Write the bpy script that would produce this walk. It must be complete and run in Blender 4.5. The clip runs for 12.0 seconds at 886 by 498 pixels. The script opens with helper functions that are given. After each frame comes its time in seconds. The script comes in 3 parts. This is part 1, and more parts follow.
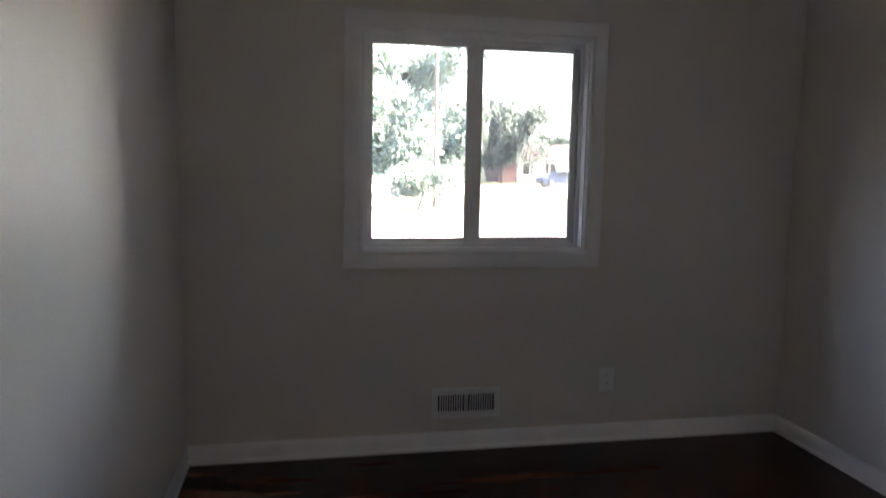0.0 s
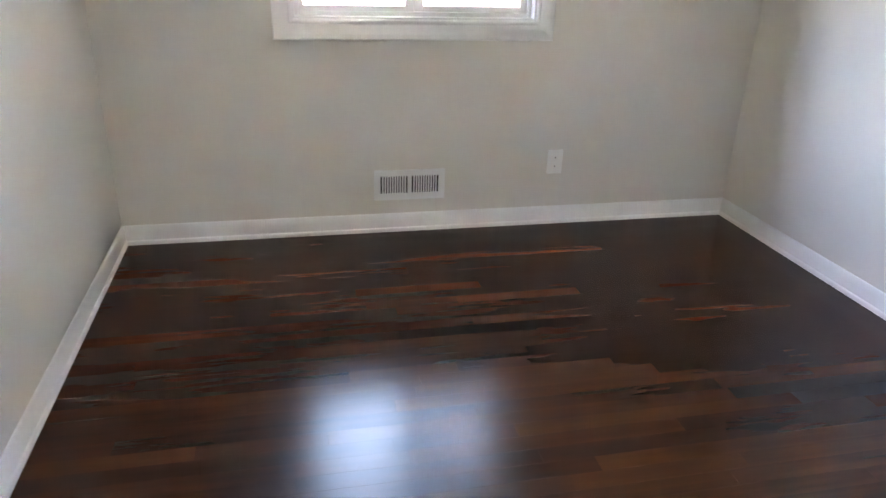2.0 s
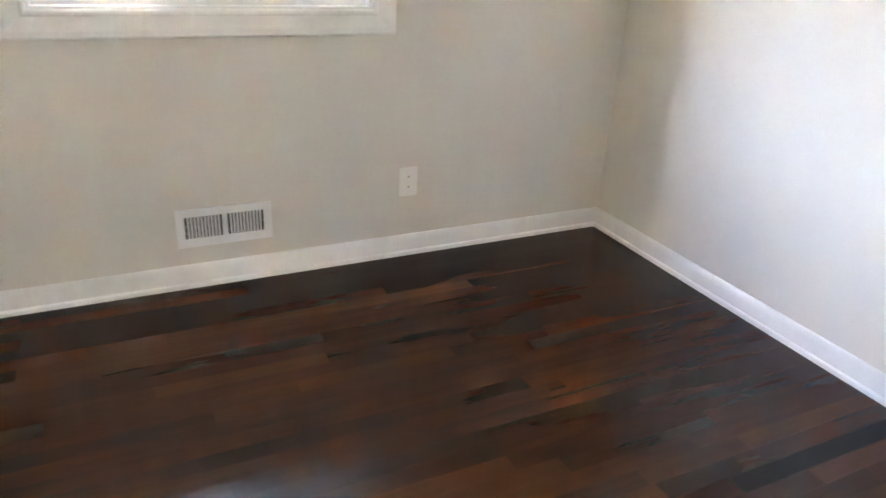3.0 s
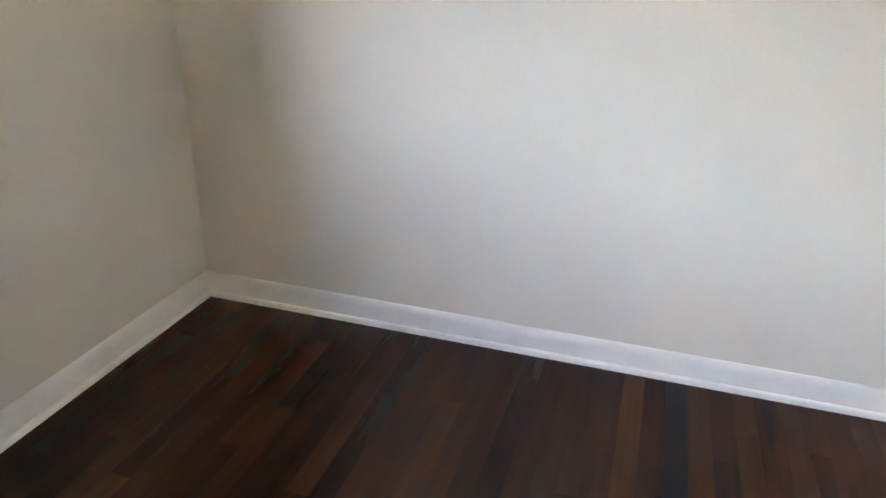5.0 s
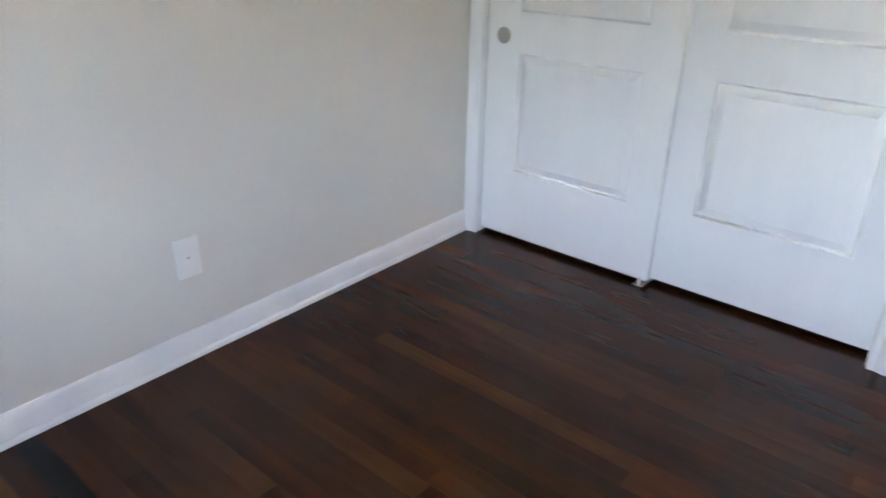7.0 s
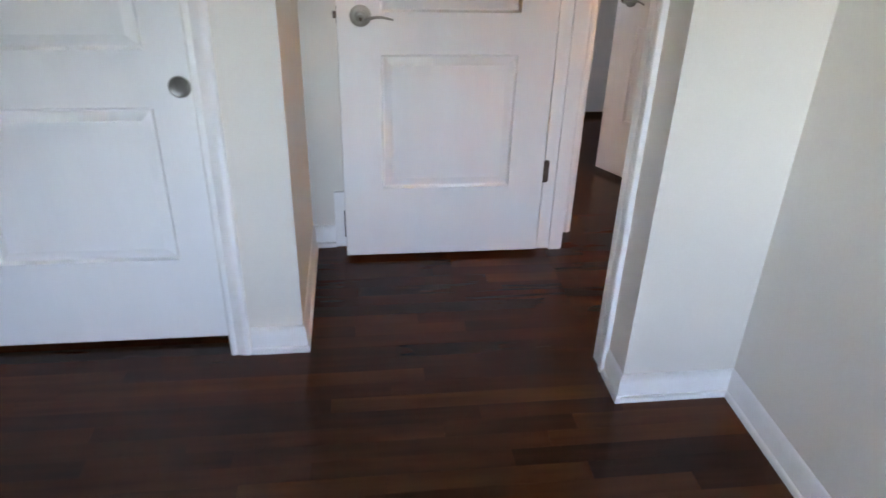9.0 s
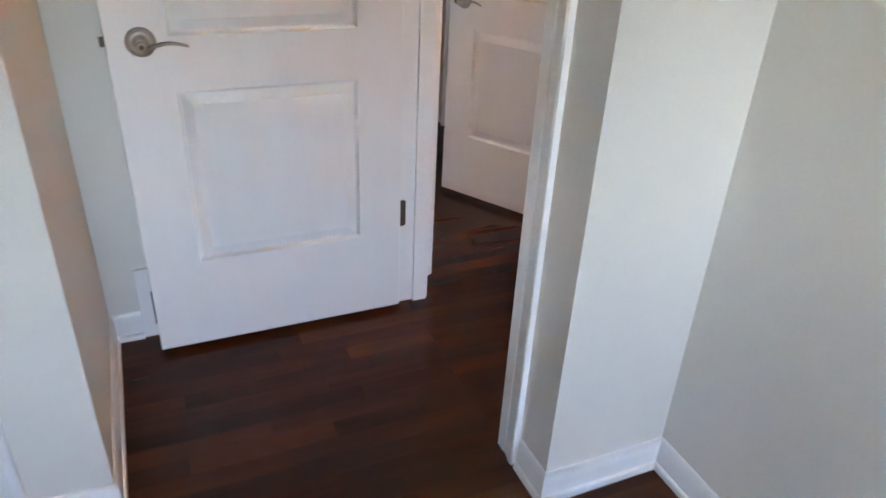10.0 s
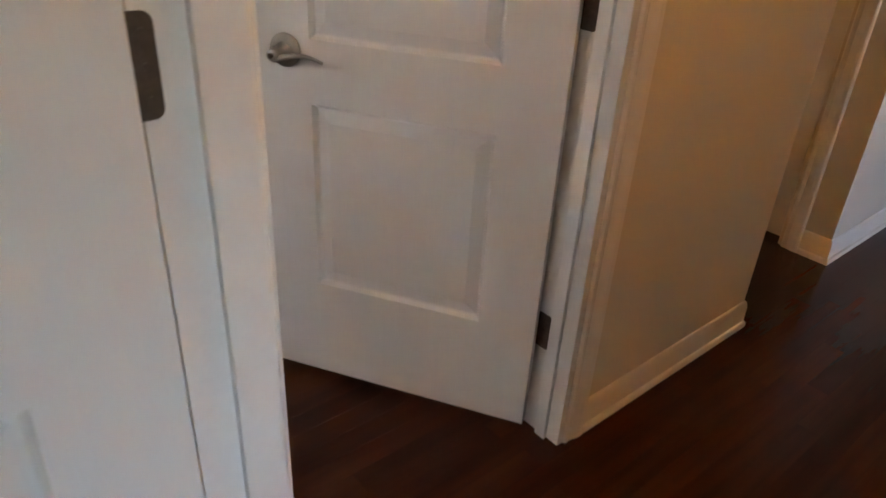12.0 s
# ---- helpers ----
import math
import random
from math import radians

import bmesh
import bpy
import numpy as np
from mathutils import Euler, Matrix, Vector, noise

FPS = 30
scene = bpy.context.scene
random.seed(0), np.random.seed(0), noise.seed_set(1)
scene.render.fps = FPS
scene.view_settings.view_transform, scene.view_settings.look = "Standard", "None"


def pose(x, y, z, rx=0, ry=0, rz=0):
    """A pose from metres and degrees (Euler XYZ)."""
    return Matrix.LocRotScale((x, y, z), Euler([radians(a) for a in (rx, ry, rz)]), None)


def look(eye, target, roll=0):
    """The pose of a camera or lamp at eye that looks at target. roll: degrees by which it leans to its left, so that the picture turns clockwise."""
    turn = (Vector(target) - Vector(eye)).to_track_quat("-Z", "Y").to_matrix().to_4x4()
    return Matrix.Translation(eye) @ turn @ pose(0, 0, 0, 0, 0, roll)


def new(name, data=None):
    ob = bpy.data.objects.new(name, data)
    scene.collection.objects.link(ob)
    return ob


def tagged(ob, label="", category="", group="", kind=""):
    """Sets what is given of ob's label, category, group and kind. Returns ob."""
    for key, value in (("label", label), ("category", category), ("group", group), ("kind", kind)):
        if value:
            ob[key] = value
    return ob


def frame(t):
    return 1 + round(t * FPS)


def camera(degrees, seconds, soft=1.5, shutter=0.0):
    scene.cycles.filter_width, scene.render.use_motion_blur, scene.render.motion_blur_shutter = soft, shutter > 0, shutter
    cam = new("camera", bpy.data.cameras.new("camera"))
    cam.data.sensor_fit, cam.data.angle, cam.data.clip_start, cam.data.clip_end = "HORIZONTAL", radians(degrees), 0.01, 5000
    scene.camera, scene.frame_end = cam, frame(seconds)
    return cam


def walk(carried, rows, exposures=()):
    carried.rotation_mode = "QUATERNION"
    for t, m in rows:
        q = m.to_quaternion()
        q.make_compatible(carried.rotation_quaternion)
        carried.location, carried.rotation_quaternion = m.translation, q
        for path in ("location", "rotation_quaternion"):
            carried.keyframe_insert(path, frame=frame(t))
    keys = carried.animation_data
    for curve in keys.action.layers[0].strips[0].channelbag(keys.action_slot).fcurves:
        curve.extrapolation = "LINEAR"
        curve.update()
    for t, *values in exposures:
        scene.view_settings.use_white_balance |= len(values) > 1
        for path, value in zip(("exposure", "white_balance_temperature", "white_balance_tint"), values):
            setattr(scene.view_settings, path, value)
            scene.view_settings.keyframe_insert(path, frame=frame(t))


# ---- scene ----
cam = camera(64.5, 12.0, soft=1.5, shutter=0.3)
PATH = [
    (0, (-2.372, -3.113, 1.345), (-1.993, -1.164, 1.104), 1.1),
    (0.5, (-2.36, -3.103, 1.37), (-1.975, -1.211, 0.848), 1.8),
    (1, (-2.345, -3.114, 1.319), (-1.948, -1.238, 0.752), 1.8),
    (1.5, (-2.293, -3.114, 1.317), (-1.88, -1.27, 0.662), 1.9),
    (2, (-2.18, -3.036, 1.269), (-1.765, -1.254, 0.462), 2.0),
    (2.5, (-2.045, -2.76, 1.253), (-1.486, -1.034, 0.41), 2.8),
    (2.7, (-2.015, -2.605, 1.248), (-1.349, -0.919, 0.403), 3.0),
    (4.3, (-1.868, -1.616, 1.179), (-0.368, -0.572, 0.366), 3.1),
    (4.5, (-1.871, -1.529, 1.195), (-0.261, -0.668, 0.378), 2.9),
    (5, (-1.778, -1.348, 1.125), (-0.03, -0.823, 0.314), 1.6),
    (5.5, (-1.785, -1.244, 1.095), (0.063, -1.159, 0.336), 1.3),
    (6, (-1.758, -1.06, 1.167), (-0.009, -1.575, 0.344), 1.6),
    (6.5, (-1.673, -1.097, 1.131), (-0.178, -2.123, 0.288), 0.8),
    (7, (-1.644, -1.129, 1.174), (-0.483, -2.515, 0.318), 1.0),
    (7.5, (-1.678, -1.122, 1.208), (-0.867, -2.734, 0.345), 0.8),
    (7.7, (-1.73, -1.147, 1.251), (-1.145, -2.834, 0.35), 0.2),
    (9.3, (-1.892, -1.655, 1.302), (-2.258, -3.364, 0.331), 2.2),
    (9.5, (-1.873, -1.761, 1.3), (-2.35, -3.445, 0.331), 2.4),
    (10, (-1.888, -2.035, 1.271), (-2.611, -3.623, 0.293), 2.9),
    (10.5, (-1.946, -2.429, 1.232), (-2.807, -3.958, 0.272), 2.7),
    (11, (-2.001, -2.731, 1.192), (-2.958, -4.199, 0.228), 2.8),
    (11.5, (-2.189, -3.003, 1.149), (-3.284, -4.371, 0.184), 2.7),
    (12, (-2.381, -3.255, 1.154), (-3.538, -4.563, 0.179), 3.3),
]
walk(cam, [(t, look(eye, target, roll)) for t, eye, target, roll in PATH],
     exposures=[(0.0, 5.25, 7900, 26), (0.2, 5.4, 7900, 26), (0.5, 6.08, 7900, 25), (0.8, 6.54, 7800, 24), (1.2, 6.98, 8200, 23), (1.6, 7.46, 8150, 24), (2.0, 7.92, 8300, 23),
                (2.5, 8.28, 8700, 23), (4.5, 7.92, 9500, 20), (5.0, 7.72, 9600, 20), (5.5, 7.54, 9700, 21), (6.0, 7.42, 9300, 21), (6.5, 7.42, 8700, 20), (7.0, 7.32, 8600, 21), (7.5, 6.92, 9200, 25),
                (9.5, 7.05, 8050, 21), (10.0, 7.0, 8050, 21), (10.5, 6.68, 8100, 20), (11.5, 6.45, 8200, 16), (12.0, 6.66, 8200, 16)])

# ---------------------------------------------------------------- world and sun
world = bpy.data.worlds.new("sky_world")
world.use_nodes = True
scene.world = world
wn = world.node_tree
wn.nodes.clear()
sky = wn.nodes.new("ShaderNodeTexSky")
sky.sky_type = "NISHITA"
sky.sun_disc = False
sky.sun_elevation = radians(47)
sky.sun_rotation = radians(101)
sky.dust_density = 0.9
sky.air_density = 1.0
back = wn.nodes.new("ShaderNodeBackground")
back.inputs[1].default_value = 0.13
wout = wn.nodes.new("ShaderNodeOutputWorld")
wn.links.new(sky.outputs[0], back.inputs[0])
wn.links.new(back.outputs[0], wout.inputs[0])
sun = new("sun", bpy.data.lights.new("sun", "SUN"))
sun.data.energy = 4.4
sun.data.angle = radians(3)
sun.data.color = (1.0, 0.965, 0.91)
sun.matrix_world = look((9.816, -1.908, 10.72), (0, 0, 0))


def window_light(x, y, z, w, h, to):
    """Sky light let in through a window opening."""
    ob = new("window_portal", bpy.data.lights.new("window_portal", "AREA"))
    ob.data.shape, ob.data.size, ob.data.size_y = "RECTANGLE", w, h
    ob.data.cycles.is_portal = True
    ob.matrix_world = look((x, y, z), to)


window_light(-1.61, 0.155, 1.435, 1.06, 0.98, (-1.61, -3, 1.435))
window_light(-5.25, 0.21, 1.60, 0.72, 0.82, (-5.25, -3, 1.60))
window_light(0.21, -4.65, 1.75, 0.32, 0.36, (-3, -4.65, 1.75))

# ---------------------------------------------------------------- materials
def mat(name, color, rough=0.5, metal=0.0):
    m = bpy.data.materials.new(name)
    m.use_nodes = True
    b = m.node_tree.nodes["Principled BSDF"]
    b.inputs["Base Color"].default_value = (*color, 1)
    b.inputs["Roughness"].default_value = rough
    b.inputs["Metallic"].default_value = metal
    return m, m.node_tree, b


def noise_tex(nt, scale, detail=4, vec=None, rough=0.55):
    n = nt.nodes.new("ShaderNodeTexNoise")
    n.inputs["Scale"].default_value = scale
    n.inputs["Detail"].default_value = detail
    n.inputs["Roughness"].default_value = rough
    if vec is not None:
        nt.links.new(vec, n.inputs["Vector"])
    return n.outputs["Fac"]


def coords(nt, which="Object", scale=(1, 1, 1), offset=None):
    c = nt.nodes.new("ShaderNodeTexCoord")
    mp = nt.nodes.new("ShaderNodeMapping")
    mp.inputs["Scale"].default_value = scale
    nt.links.new(c.outputs[which], mp.inputs["Vector"])
    if offset is not None:
        nt.links.new(offset, mp.inputs["Location"])
    return mp.outputs[0]


def ramp(nt, fac, stops):
    r = nt.nodes.new("ShaderNodeValToRGB")
    e = r.color_ramp.elements
    while len(e) < len(stops):
        e.new(0.5)
    for k, (p, c) in zip(e, stops):
        k.position, k.color = p, (*c, 1)
    nt.links.new(fac, r.inputs[0])
    return r.outputs[0]


def mathn(nt, op, a, b=None, c=None):
    n = nt.nodes.new("ShaderNodeMath")
    n.operation = op
    for i, v in enumerate((a, b, c)):
        if v is None:
            continue
        if isinstance(v, (int, float)):
            n.inputs[i].default_value = v
        else:
            nt.links.new(v, n.inputs[i])
    return n.outputs[0]


def mixc(nt, fac, a, b, mode="MIX"):
    n = nt.nodes.new("ShaderNodeMix")
    n.data_type, n.blend_type = "RGBA", mode
    for i, v in ((0, fac), (6, a), (7, b)):
        if isinstance(v, (int, float)):
            n.inputs[i].default_value = v
        elif isinstance(v, tuple):
            n.inputs[i].default_value = (*v, 1)
        else:
            nt.links.new(v, n.inputs[i])
    return n.outputs[2]


def bump(nt, b, height, strength, dist):
    n = nt.nodes.new("ShaderNodeBump")
    n.inputs["Strength"].default_value = strength
    n.inputs["Distance"].default_value = dist
    nt.links.new(height, n.inputs["Height"])
    nt.links.new(n.outputs[0], b.inputs["Normal"])


def varied(name, c1, c2, rough, scale, grain, bump_s=0.15, bump_d=0.002, metal=0.0, stretch=(1, 1, 1), rvar=0.1):
    """Paint or surface with two scales of variation and fine relief."""
    m, nt, b = mat(name, c1, rough, metal)
    v = coords(nt, "Object", stretch)
    big = noise_tex(nt, scale, 3, v)
    fine = noise_tex(nt, grain, 5, v)
    f = mathn(nt, "MULTIPLY_ADD", fine, 0.35, mathn(nt, "MULTIPLY", big, 0.65))
    col = ramp(nt, f, [(0.36, c1), (0.64, c2)])
    nt.links.new(col, b.inputs["Base Color"])
    nt.links.new(mathn(nt, "MULTIPLY_ADD", big, rvar, rough - rvar / 2), b.inputs["Roughness"])
    bump(nt, b, fine, bump_s, bump_d)
    return m


WALL = varied("wall_paint", (0.675, 0.640, 0.580), (0.715, 0.680, 0.620), 0.46, 1.7, 160, 0.22, 0.0015)
CEIL = varied("ceiling_paint", (0.83, 0.82, 0.80), (0.87, 0.86, 0.84), 0.8, 1.2, 120, 0.3, 0.002)
TRIM = varied("trim_paint", (0.78, 0.775, 0.76), (0.83, 0.825, 0.81), 0.36, 6, 90, 0.08, 0.001)
DOORP = varied("door_paint", (0.77, 0.77, 0.76), (0.80, 0.80, 0.79), 0.40, 3, 60, 0.06, 0.0006, stretch=(3, 3, 0.25))
VINYL = varied("window_vinyl", (0.80, 0.80, 0.79), (0.84, 0.84, 0.83), 0.3, 5, 80, 0.03, 0.0005)
PLATE = varied("plate_plastic", (0.80, 0.79, 0.76), (0.83, 0.82, 0.79), 0.32, 20, 200, 0.02, 0.0003)
METALW = varied("register_enamel", (0.76, 0.76, 0.75), (0.81, 0.81, 0.80), 0.35, 10, 120, 0.05, 0.0005)
NICKEL = varied("satin_nickel", (0.33, 0.32, 0.305), (0.40, 0.39, 0.37), 0.3, 25, 300, 0.04, 0.0003, metal=1.0)
BRONZE = varied("hinge_bronze", (0.10, 0.075, 0.06), (0.15, 0.115, 0.095), 0.42, 30, 200, 0.08, 0.0004, metal=0.8)
BLACK = varied("dark_void", (0.012, 0.011, 0.011), (0.02, 0.019, 0.018), 0.8, 10, 60)
SLOT = varied("slot_shadow", (0.16, 0.155, 0.15), (0.2, 0.195, 0.19), 0.6, 30, 200)
GASKET = varied("grey_gasket", (0.10, 0.10, 0.11), (0.16, 0.16, 0.17), 0.5, 10, 90)
CLEAR = varied("nylon_guide", (0.62, 0.61, 0.58), (0.7, 0.69, 0.66), 0.4, 20, 100)


def wood(name, island, spread):
    m, nt, b = mat(name, (0.03, 0.014, 0.008), 0.3)
    if island:
        g = nt.nodes.new("ShaderNodeNewGeometry")
        rnd = g.outputs["Random Per Island"]
    else:
        g = nt.nodes.new("ShaderNodeObjectInfo")
        rnd = g.outputs["Random"]
    comb = nt.nodes.new("ShaderNodeCombineXYZ")
    nt.links.new(mathn(nt, "MULTIPLY", rnd, 37.0), comb.inputs[0])
    nt.links.new(mathn(nt, "MULTIPLY", rnd, 91.0), comb.inputs[1])
    streak = noise_tex(nt, 1.0, 4, coords(nt, "Object", (1.3, 42, 10), comb.outputs[0]), 0.5)
    blot = noise_tex(nt, 1.0, 3, coords(nt, "Object", (2.6, 11, 1), comb.outputs[0]), 0.5)
    pore = noise_tex(nt, 3.0, 3, coords(nt, "Object", (1.6, 70, 10), comb.outputs[0]))
    tone = ramp(nt, mathn(nt, "MULTIPLY_ADD", rnd, spread, 0.5 - spread / 2), [(0.0, (0.027, 0.0080, 0.0033)), (0.30, (0.037, 0.0110, 0.0042)), (0.55, (0.045, 0.0134, 0.0049)),
                          (0.80, (0.055, 0.0166, 0.0059)), (0.93, (0.067, 0.0207, 0.0072)), (1.0, (0.082, 0.0262, 0.0090))])
    geo = nt.nodes.new("ShaderNodeNewGeometry")
    mp = nt.nodes.new("ShaderNodeMapping")
    mp.inputs["Scale"].default_value = (0.7, 2.2, 1.0)
    nt.links.new(geo.outputs["Position"], mp.inputs["Vector"])
    drift = noise_tex(nt, 1.0, 2, mp.outputs[0], 0.45)
    col = mixc(nt, 1.0, tone, ramp(nt, streak, [(0.28, (0.84, 0.83, 0.82)), (0.5, (1.0, 1.0, 1.0)), (0.74, (1.18, 1.15, 1.1))]), "MULTIPLY")
    col = mixc(nt, 1.0, col, ramp(nt, drift, [(0.30, (0.78, 0.75, 0.73)), (0.5, (1.02, 1.0, 0.98)), (0.72, (1.40, 1.34, 1.24))]), "MULTIPLY")
    col = mixc(nt, 1.0, col, ramp(nt, blot, [(0.28, (0.74, 0.73, 0.73)), (0.5, (1.0, 1.0, 1.0)), (0.74, (1.34, 1.29, 1.2))]), "MULTIPLY")
    col = mixc(nt, mathn(nt, "MULTIPLY", ramp(nt, pore, [(0.52, (0, 0, 0)), (0.85, (1, 1, 1))]), 0.15), col, (0.012, 0.006, 0.004))
    nt.links.new(col, b.inputs["Base Color"])
    wear = noise_tex(nt, 2.2, 5, coords(nt, "Object"))
    nt.links.new(mathn(nt, "MULTIPLY_ADD", wear, 0.08, 0.195), b.inputs["Roughness"])
    b.inputs["Specular IOR Level"].default_value = 0.21
    bump(nt, b, streak, 0.03, 0.0005)
    return m


WOOD = wood("stained_oak", False, 0.9)
WOODJ = wood("stained_oak_joined", True, 0.5)
DARKWOOD = varied("dark_stained_oak", (0.008, 0.0055, 0.005), (0.015, 0.010, 0.0085), 0.36, 3, 60, 0.12, 0.001, stretch=(1, 18, 1))
DARKWOOD.node_tree.nodes["Principled BSDF"].inputs["Specular IOR Level"].default_value = 0.2

GLASS = bpy.data.materials.new("window_glass")
GLASS.use_nodes = True
gt = GLASS.node_tree
gt.nodes.clear()
g_tr, g_gl = gt.nodes.new("ShaderNodeBsdfTransparent"), gt.nodes.new("ShaderNodeBsdfGlossy")
g_tr.inputs[0].default_value = (0.93, 0.96, 0.95, 1)
g_gl.inputs["Roughness"].default_value = 0.01
g_fr, g_mx, g_out = gt.nodes.new("ShaderNodeFresnel"), gt.nodes.new("ShaderNodeMixShader"), gt.nodes.new("ShaderNodeOutputMaterial")
g_fr.inputs[0].default_value = 1.45
gt.links.new(g_fr.outputs[0], g_mx.inputs[0])
# a little translucence imitates pale glare veiling the view outside
g_veil, g_hz = gt.nodes.new("ShaderNodeBsdfTranslucent"), gt.nodes.new("ShaderNodeMixShader")
g_veil.inputs[0].default_value = (0.85, 0.88, 0.9, 1)
g_hz.inputs[0].default_value = 0.012
gt.links.new(g_tr.outputs[0], g_hz.inputs[1])
gt.links.new(g_veil.outputs[0], g_hz.inputs[2])
gt.links.new(g_hz.outputs[0], g_mx.inputs[1])
gt.links.new(g_gl.outputs[0], g_mx.inputs[2])
gt.links.new(g_mx.outputs[0], g_out.inputs[0])

SCREEN = bpy.data.materials.new("screen_mesh")
SCREEN.use_nodes = True
st_ = SCREEN.node_tree
s_tr, s_mx = st_.nodes.new("ShaderNodeBsdfTransparent"), st_.nodes.new("ShaderNodeMixShader")
s_mx.inputs[0].default_value = 0.40
st_.nodes["Principled BSDF"].inputs["Base Color"].default_value = (0.10, 0.10, 0.105, 1)
st_.links.new(s_tr.outputs[0], s_mx.inputs[1])
st_.links.new(st_.nodes["Principled BSDF"].outputs[0], s_mx.inputs[2])
st_.links.new(s_mx.outputs[0], st_.nodes["Material Output"].inputs[0])
GRASS = varied("lawn", (0.07, 0.08, 0.045), (0.12, 0.125, 0.07), 0.9, 0.25, 9, 0.6, 0.03)
CONC = varied("driveway_concrete", (0.24, 0.235, 0.22), (0.30, 0.295, 0.28), 0.85, 0.6, 25, 0.3, 0.004)
ASPH = varied("street_asphalt", (0.05, 0.05, 0.05), (0.075, 0.074, 0.072), 0.85, 0.5, 30, 0.4, 0.005)
LEAF = varied("tree_leaves", (0.030, 0.060, 0.046), (0.052, 0.088, 0.066), 0.6, 0.9, 12, 0.2, 0.01)
LEAF2 = varied("shrub_leaves", (0.026, 0.050, 0.034), (0.044, 0.072, 0.048), 0.6, 1.3, 14, 0.2, 0.01)
BARK = varied("bark", (0.05, 0.035, 0.03), (0.085, 0.06, 0.05), 0.9, 3, 30, 0.6, 0.02, stretch=(4, 4, 0.6))
BRICK = varied("red_brick", (0.10, 0.055, 0.055), (0.14, 0.075, 0.07), 0.85, 1, 20, 0.4, 0.01)
SIDING = varied("pale_siding", (0.62, 0.60, 0.56), (0.7, 0.68, 0.64), 0.7, 0.6, 12)
ROOFM = varied("red_shingle", (0.06, 0.034, 0.036), (0.09, 0.05, 0.05), 0.85, 1, 18, 0.5, 0.01)
CARP = varied("car_paint", (0.03, 0.05, 0.09), (0.035, 0.055, 0.10), 0.2, 2, 40)
CARG = varied("car_glass", (0.02, 0.022, 0.025), (0.03, 0.032, 0.035), 0.08, 2, 40)
RUBBER = varied("tyre_rubber", (0.02, 0.02, 0.02), (0.03, 0.03, 0.03), 0.8, 5, 60)

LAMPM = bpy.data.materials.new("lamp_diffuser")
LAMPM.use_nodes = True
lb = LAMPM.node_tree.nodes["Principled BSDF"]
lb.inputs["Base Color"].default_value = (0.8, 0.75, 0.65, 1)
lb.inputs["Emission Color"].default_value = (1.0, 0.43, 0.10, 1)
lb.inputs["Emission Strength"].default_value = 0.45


# ---------------------------------------------------------------- mesh helpers
def link(name, bm, material, parent=None, label="", smooth=False, bevel=0.0, segments=2):
    me = bpy.data.meshes.new(name)
    if bevel:
        es = [e for e in bm.edges if len(e.link_faces) == 2 and e.calc_face_angle(0) > 0.6]
        bmesh.ops.bevel(bm, geom=es, offset=bevel, segments=segments, affect="EDGES", profile=0.5, clamp_overlap=True)
    bmesh.ops.recalc_face_normals(bm, faces=bm.faces)
    bm.to_mesh(me)
    bm.free()
    me.materials.append(material)
    if smooth:
        for p in me.polygons:
            p.use_smooth = True
    ob = new(name, me)
    if parent is not None:
        ob.parent = parent
    if label:
        tagged(ob, label)
    return ob


def part(name, bm, material, parent, label="", **kw):
    return link(name, bm, material, parent, label, **kw)


def bx(bm, x0, x1, y0, y1, z0, z1, m=None):
    vs = bmesh.ops.create_cube(bm, size=1)["verts"]
    t = Matrix.Translation(((x0 + x1) / 2, (y0 + y1) / 2, (z0 + z1) / 2)) @ Matrix.Diagonal((abs(x1 - x0), abs(y1 - y0), abs(z1 - z0), 1))
    bmesh.ops.transform(bm, matrix=(m @ t) if m else t, verts=vs)
    return vs


def boxes(*rows):
    bm = bmesh.new()
    for r in rows:
        bx(bm, *r)
    return bm


def cyl(bm, p, q, r0, r1=None, n=20, caps=True):
    p, q = Vector(p), Vector(q)
    d = q - p
    m = Matrix.Translation((p + q) / 2) @ d.to_track_quat("Z", "Y").to_matrix().to_4x4()
    return bmesh.ops.create_cone(bm, cap_ends=caps, segments=n, radius1=r0, radius2=r0 if r1 is None else r1, depth=d.length, matrix=m)["verts"]


def lathe(bm, profile, m, n=32):
    """Turn (radius, height) pairs round the local z axis."""
    rings = []
    for r, h in profile:
        rings.append([bm.verts.new(m @ Vector((r * math.cos(2 * math.pi * k / n), r * math.sin(2 * math.pi * k / n), h))) for k in range(n)])
    for a, b in zip(rings, rings[1:]):
        for k in range(n):
            bm.faces.new((a[k], a[(k + 1) % n], b[(k + 1) % n], b[k]))
    bm.faces.new(rings[0])
    bm.faces.new(rings[-1])


def prism(profile, ends):
    """A solid from a closed profile carried by two functions that give its two end points."""
    bm = bmesh.new()
    a = [bm.verts.new(ends[0](*p)) for p in profile]
    b = [bm.verts.new(ends[1](*p)) for p in profile]
    n = len(profile)
    for k in range(n):
        bm.faces.new((a[k], a[(k + 1) % n], b[(k + 1) % n], b[k]))
    bm.faces.new(a)
    bm.faces.new(b)
    return bm


def empty(name, m=None):
    ob = new(name)
    ob.empty_display_size = 0.1
    if m is not None:
        ob.matrix_world = m
    return ob


def structure(ob, label="", category=""):
    return tagged(ob, label, category, kind="structure")


H = 2.44
# ---------------------------------------------------------------- floor slab, ceiling, walls
structure(link("floor", boxes((-9.12, 0.145, -5.72, 0.145, -0.30, -0.020)), BLACK), "dark subfloor under stained oak boards", "floor")
structure(link("ceiling", boxes((-9.12, 0.20, -5.72, 0.20, H, H + 0.15)), CEIL), "flat white painted ceiling of the house", "ceiling")

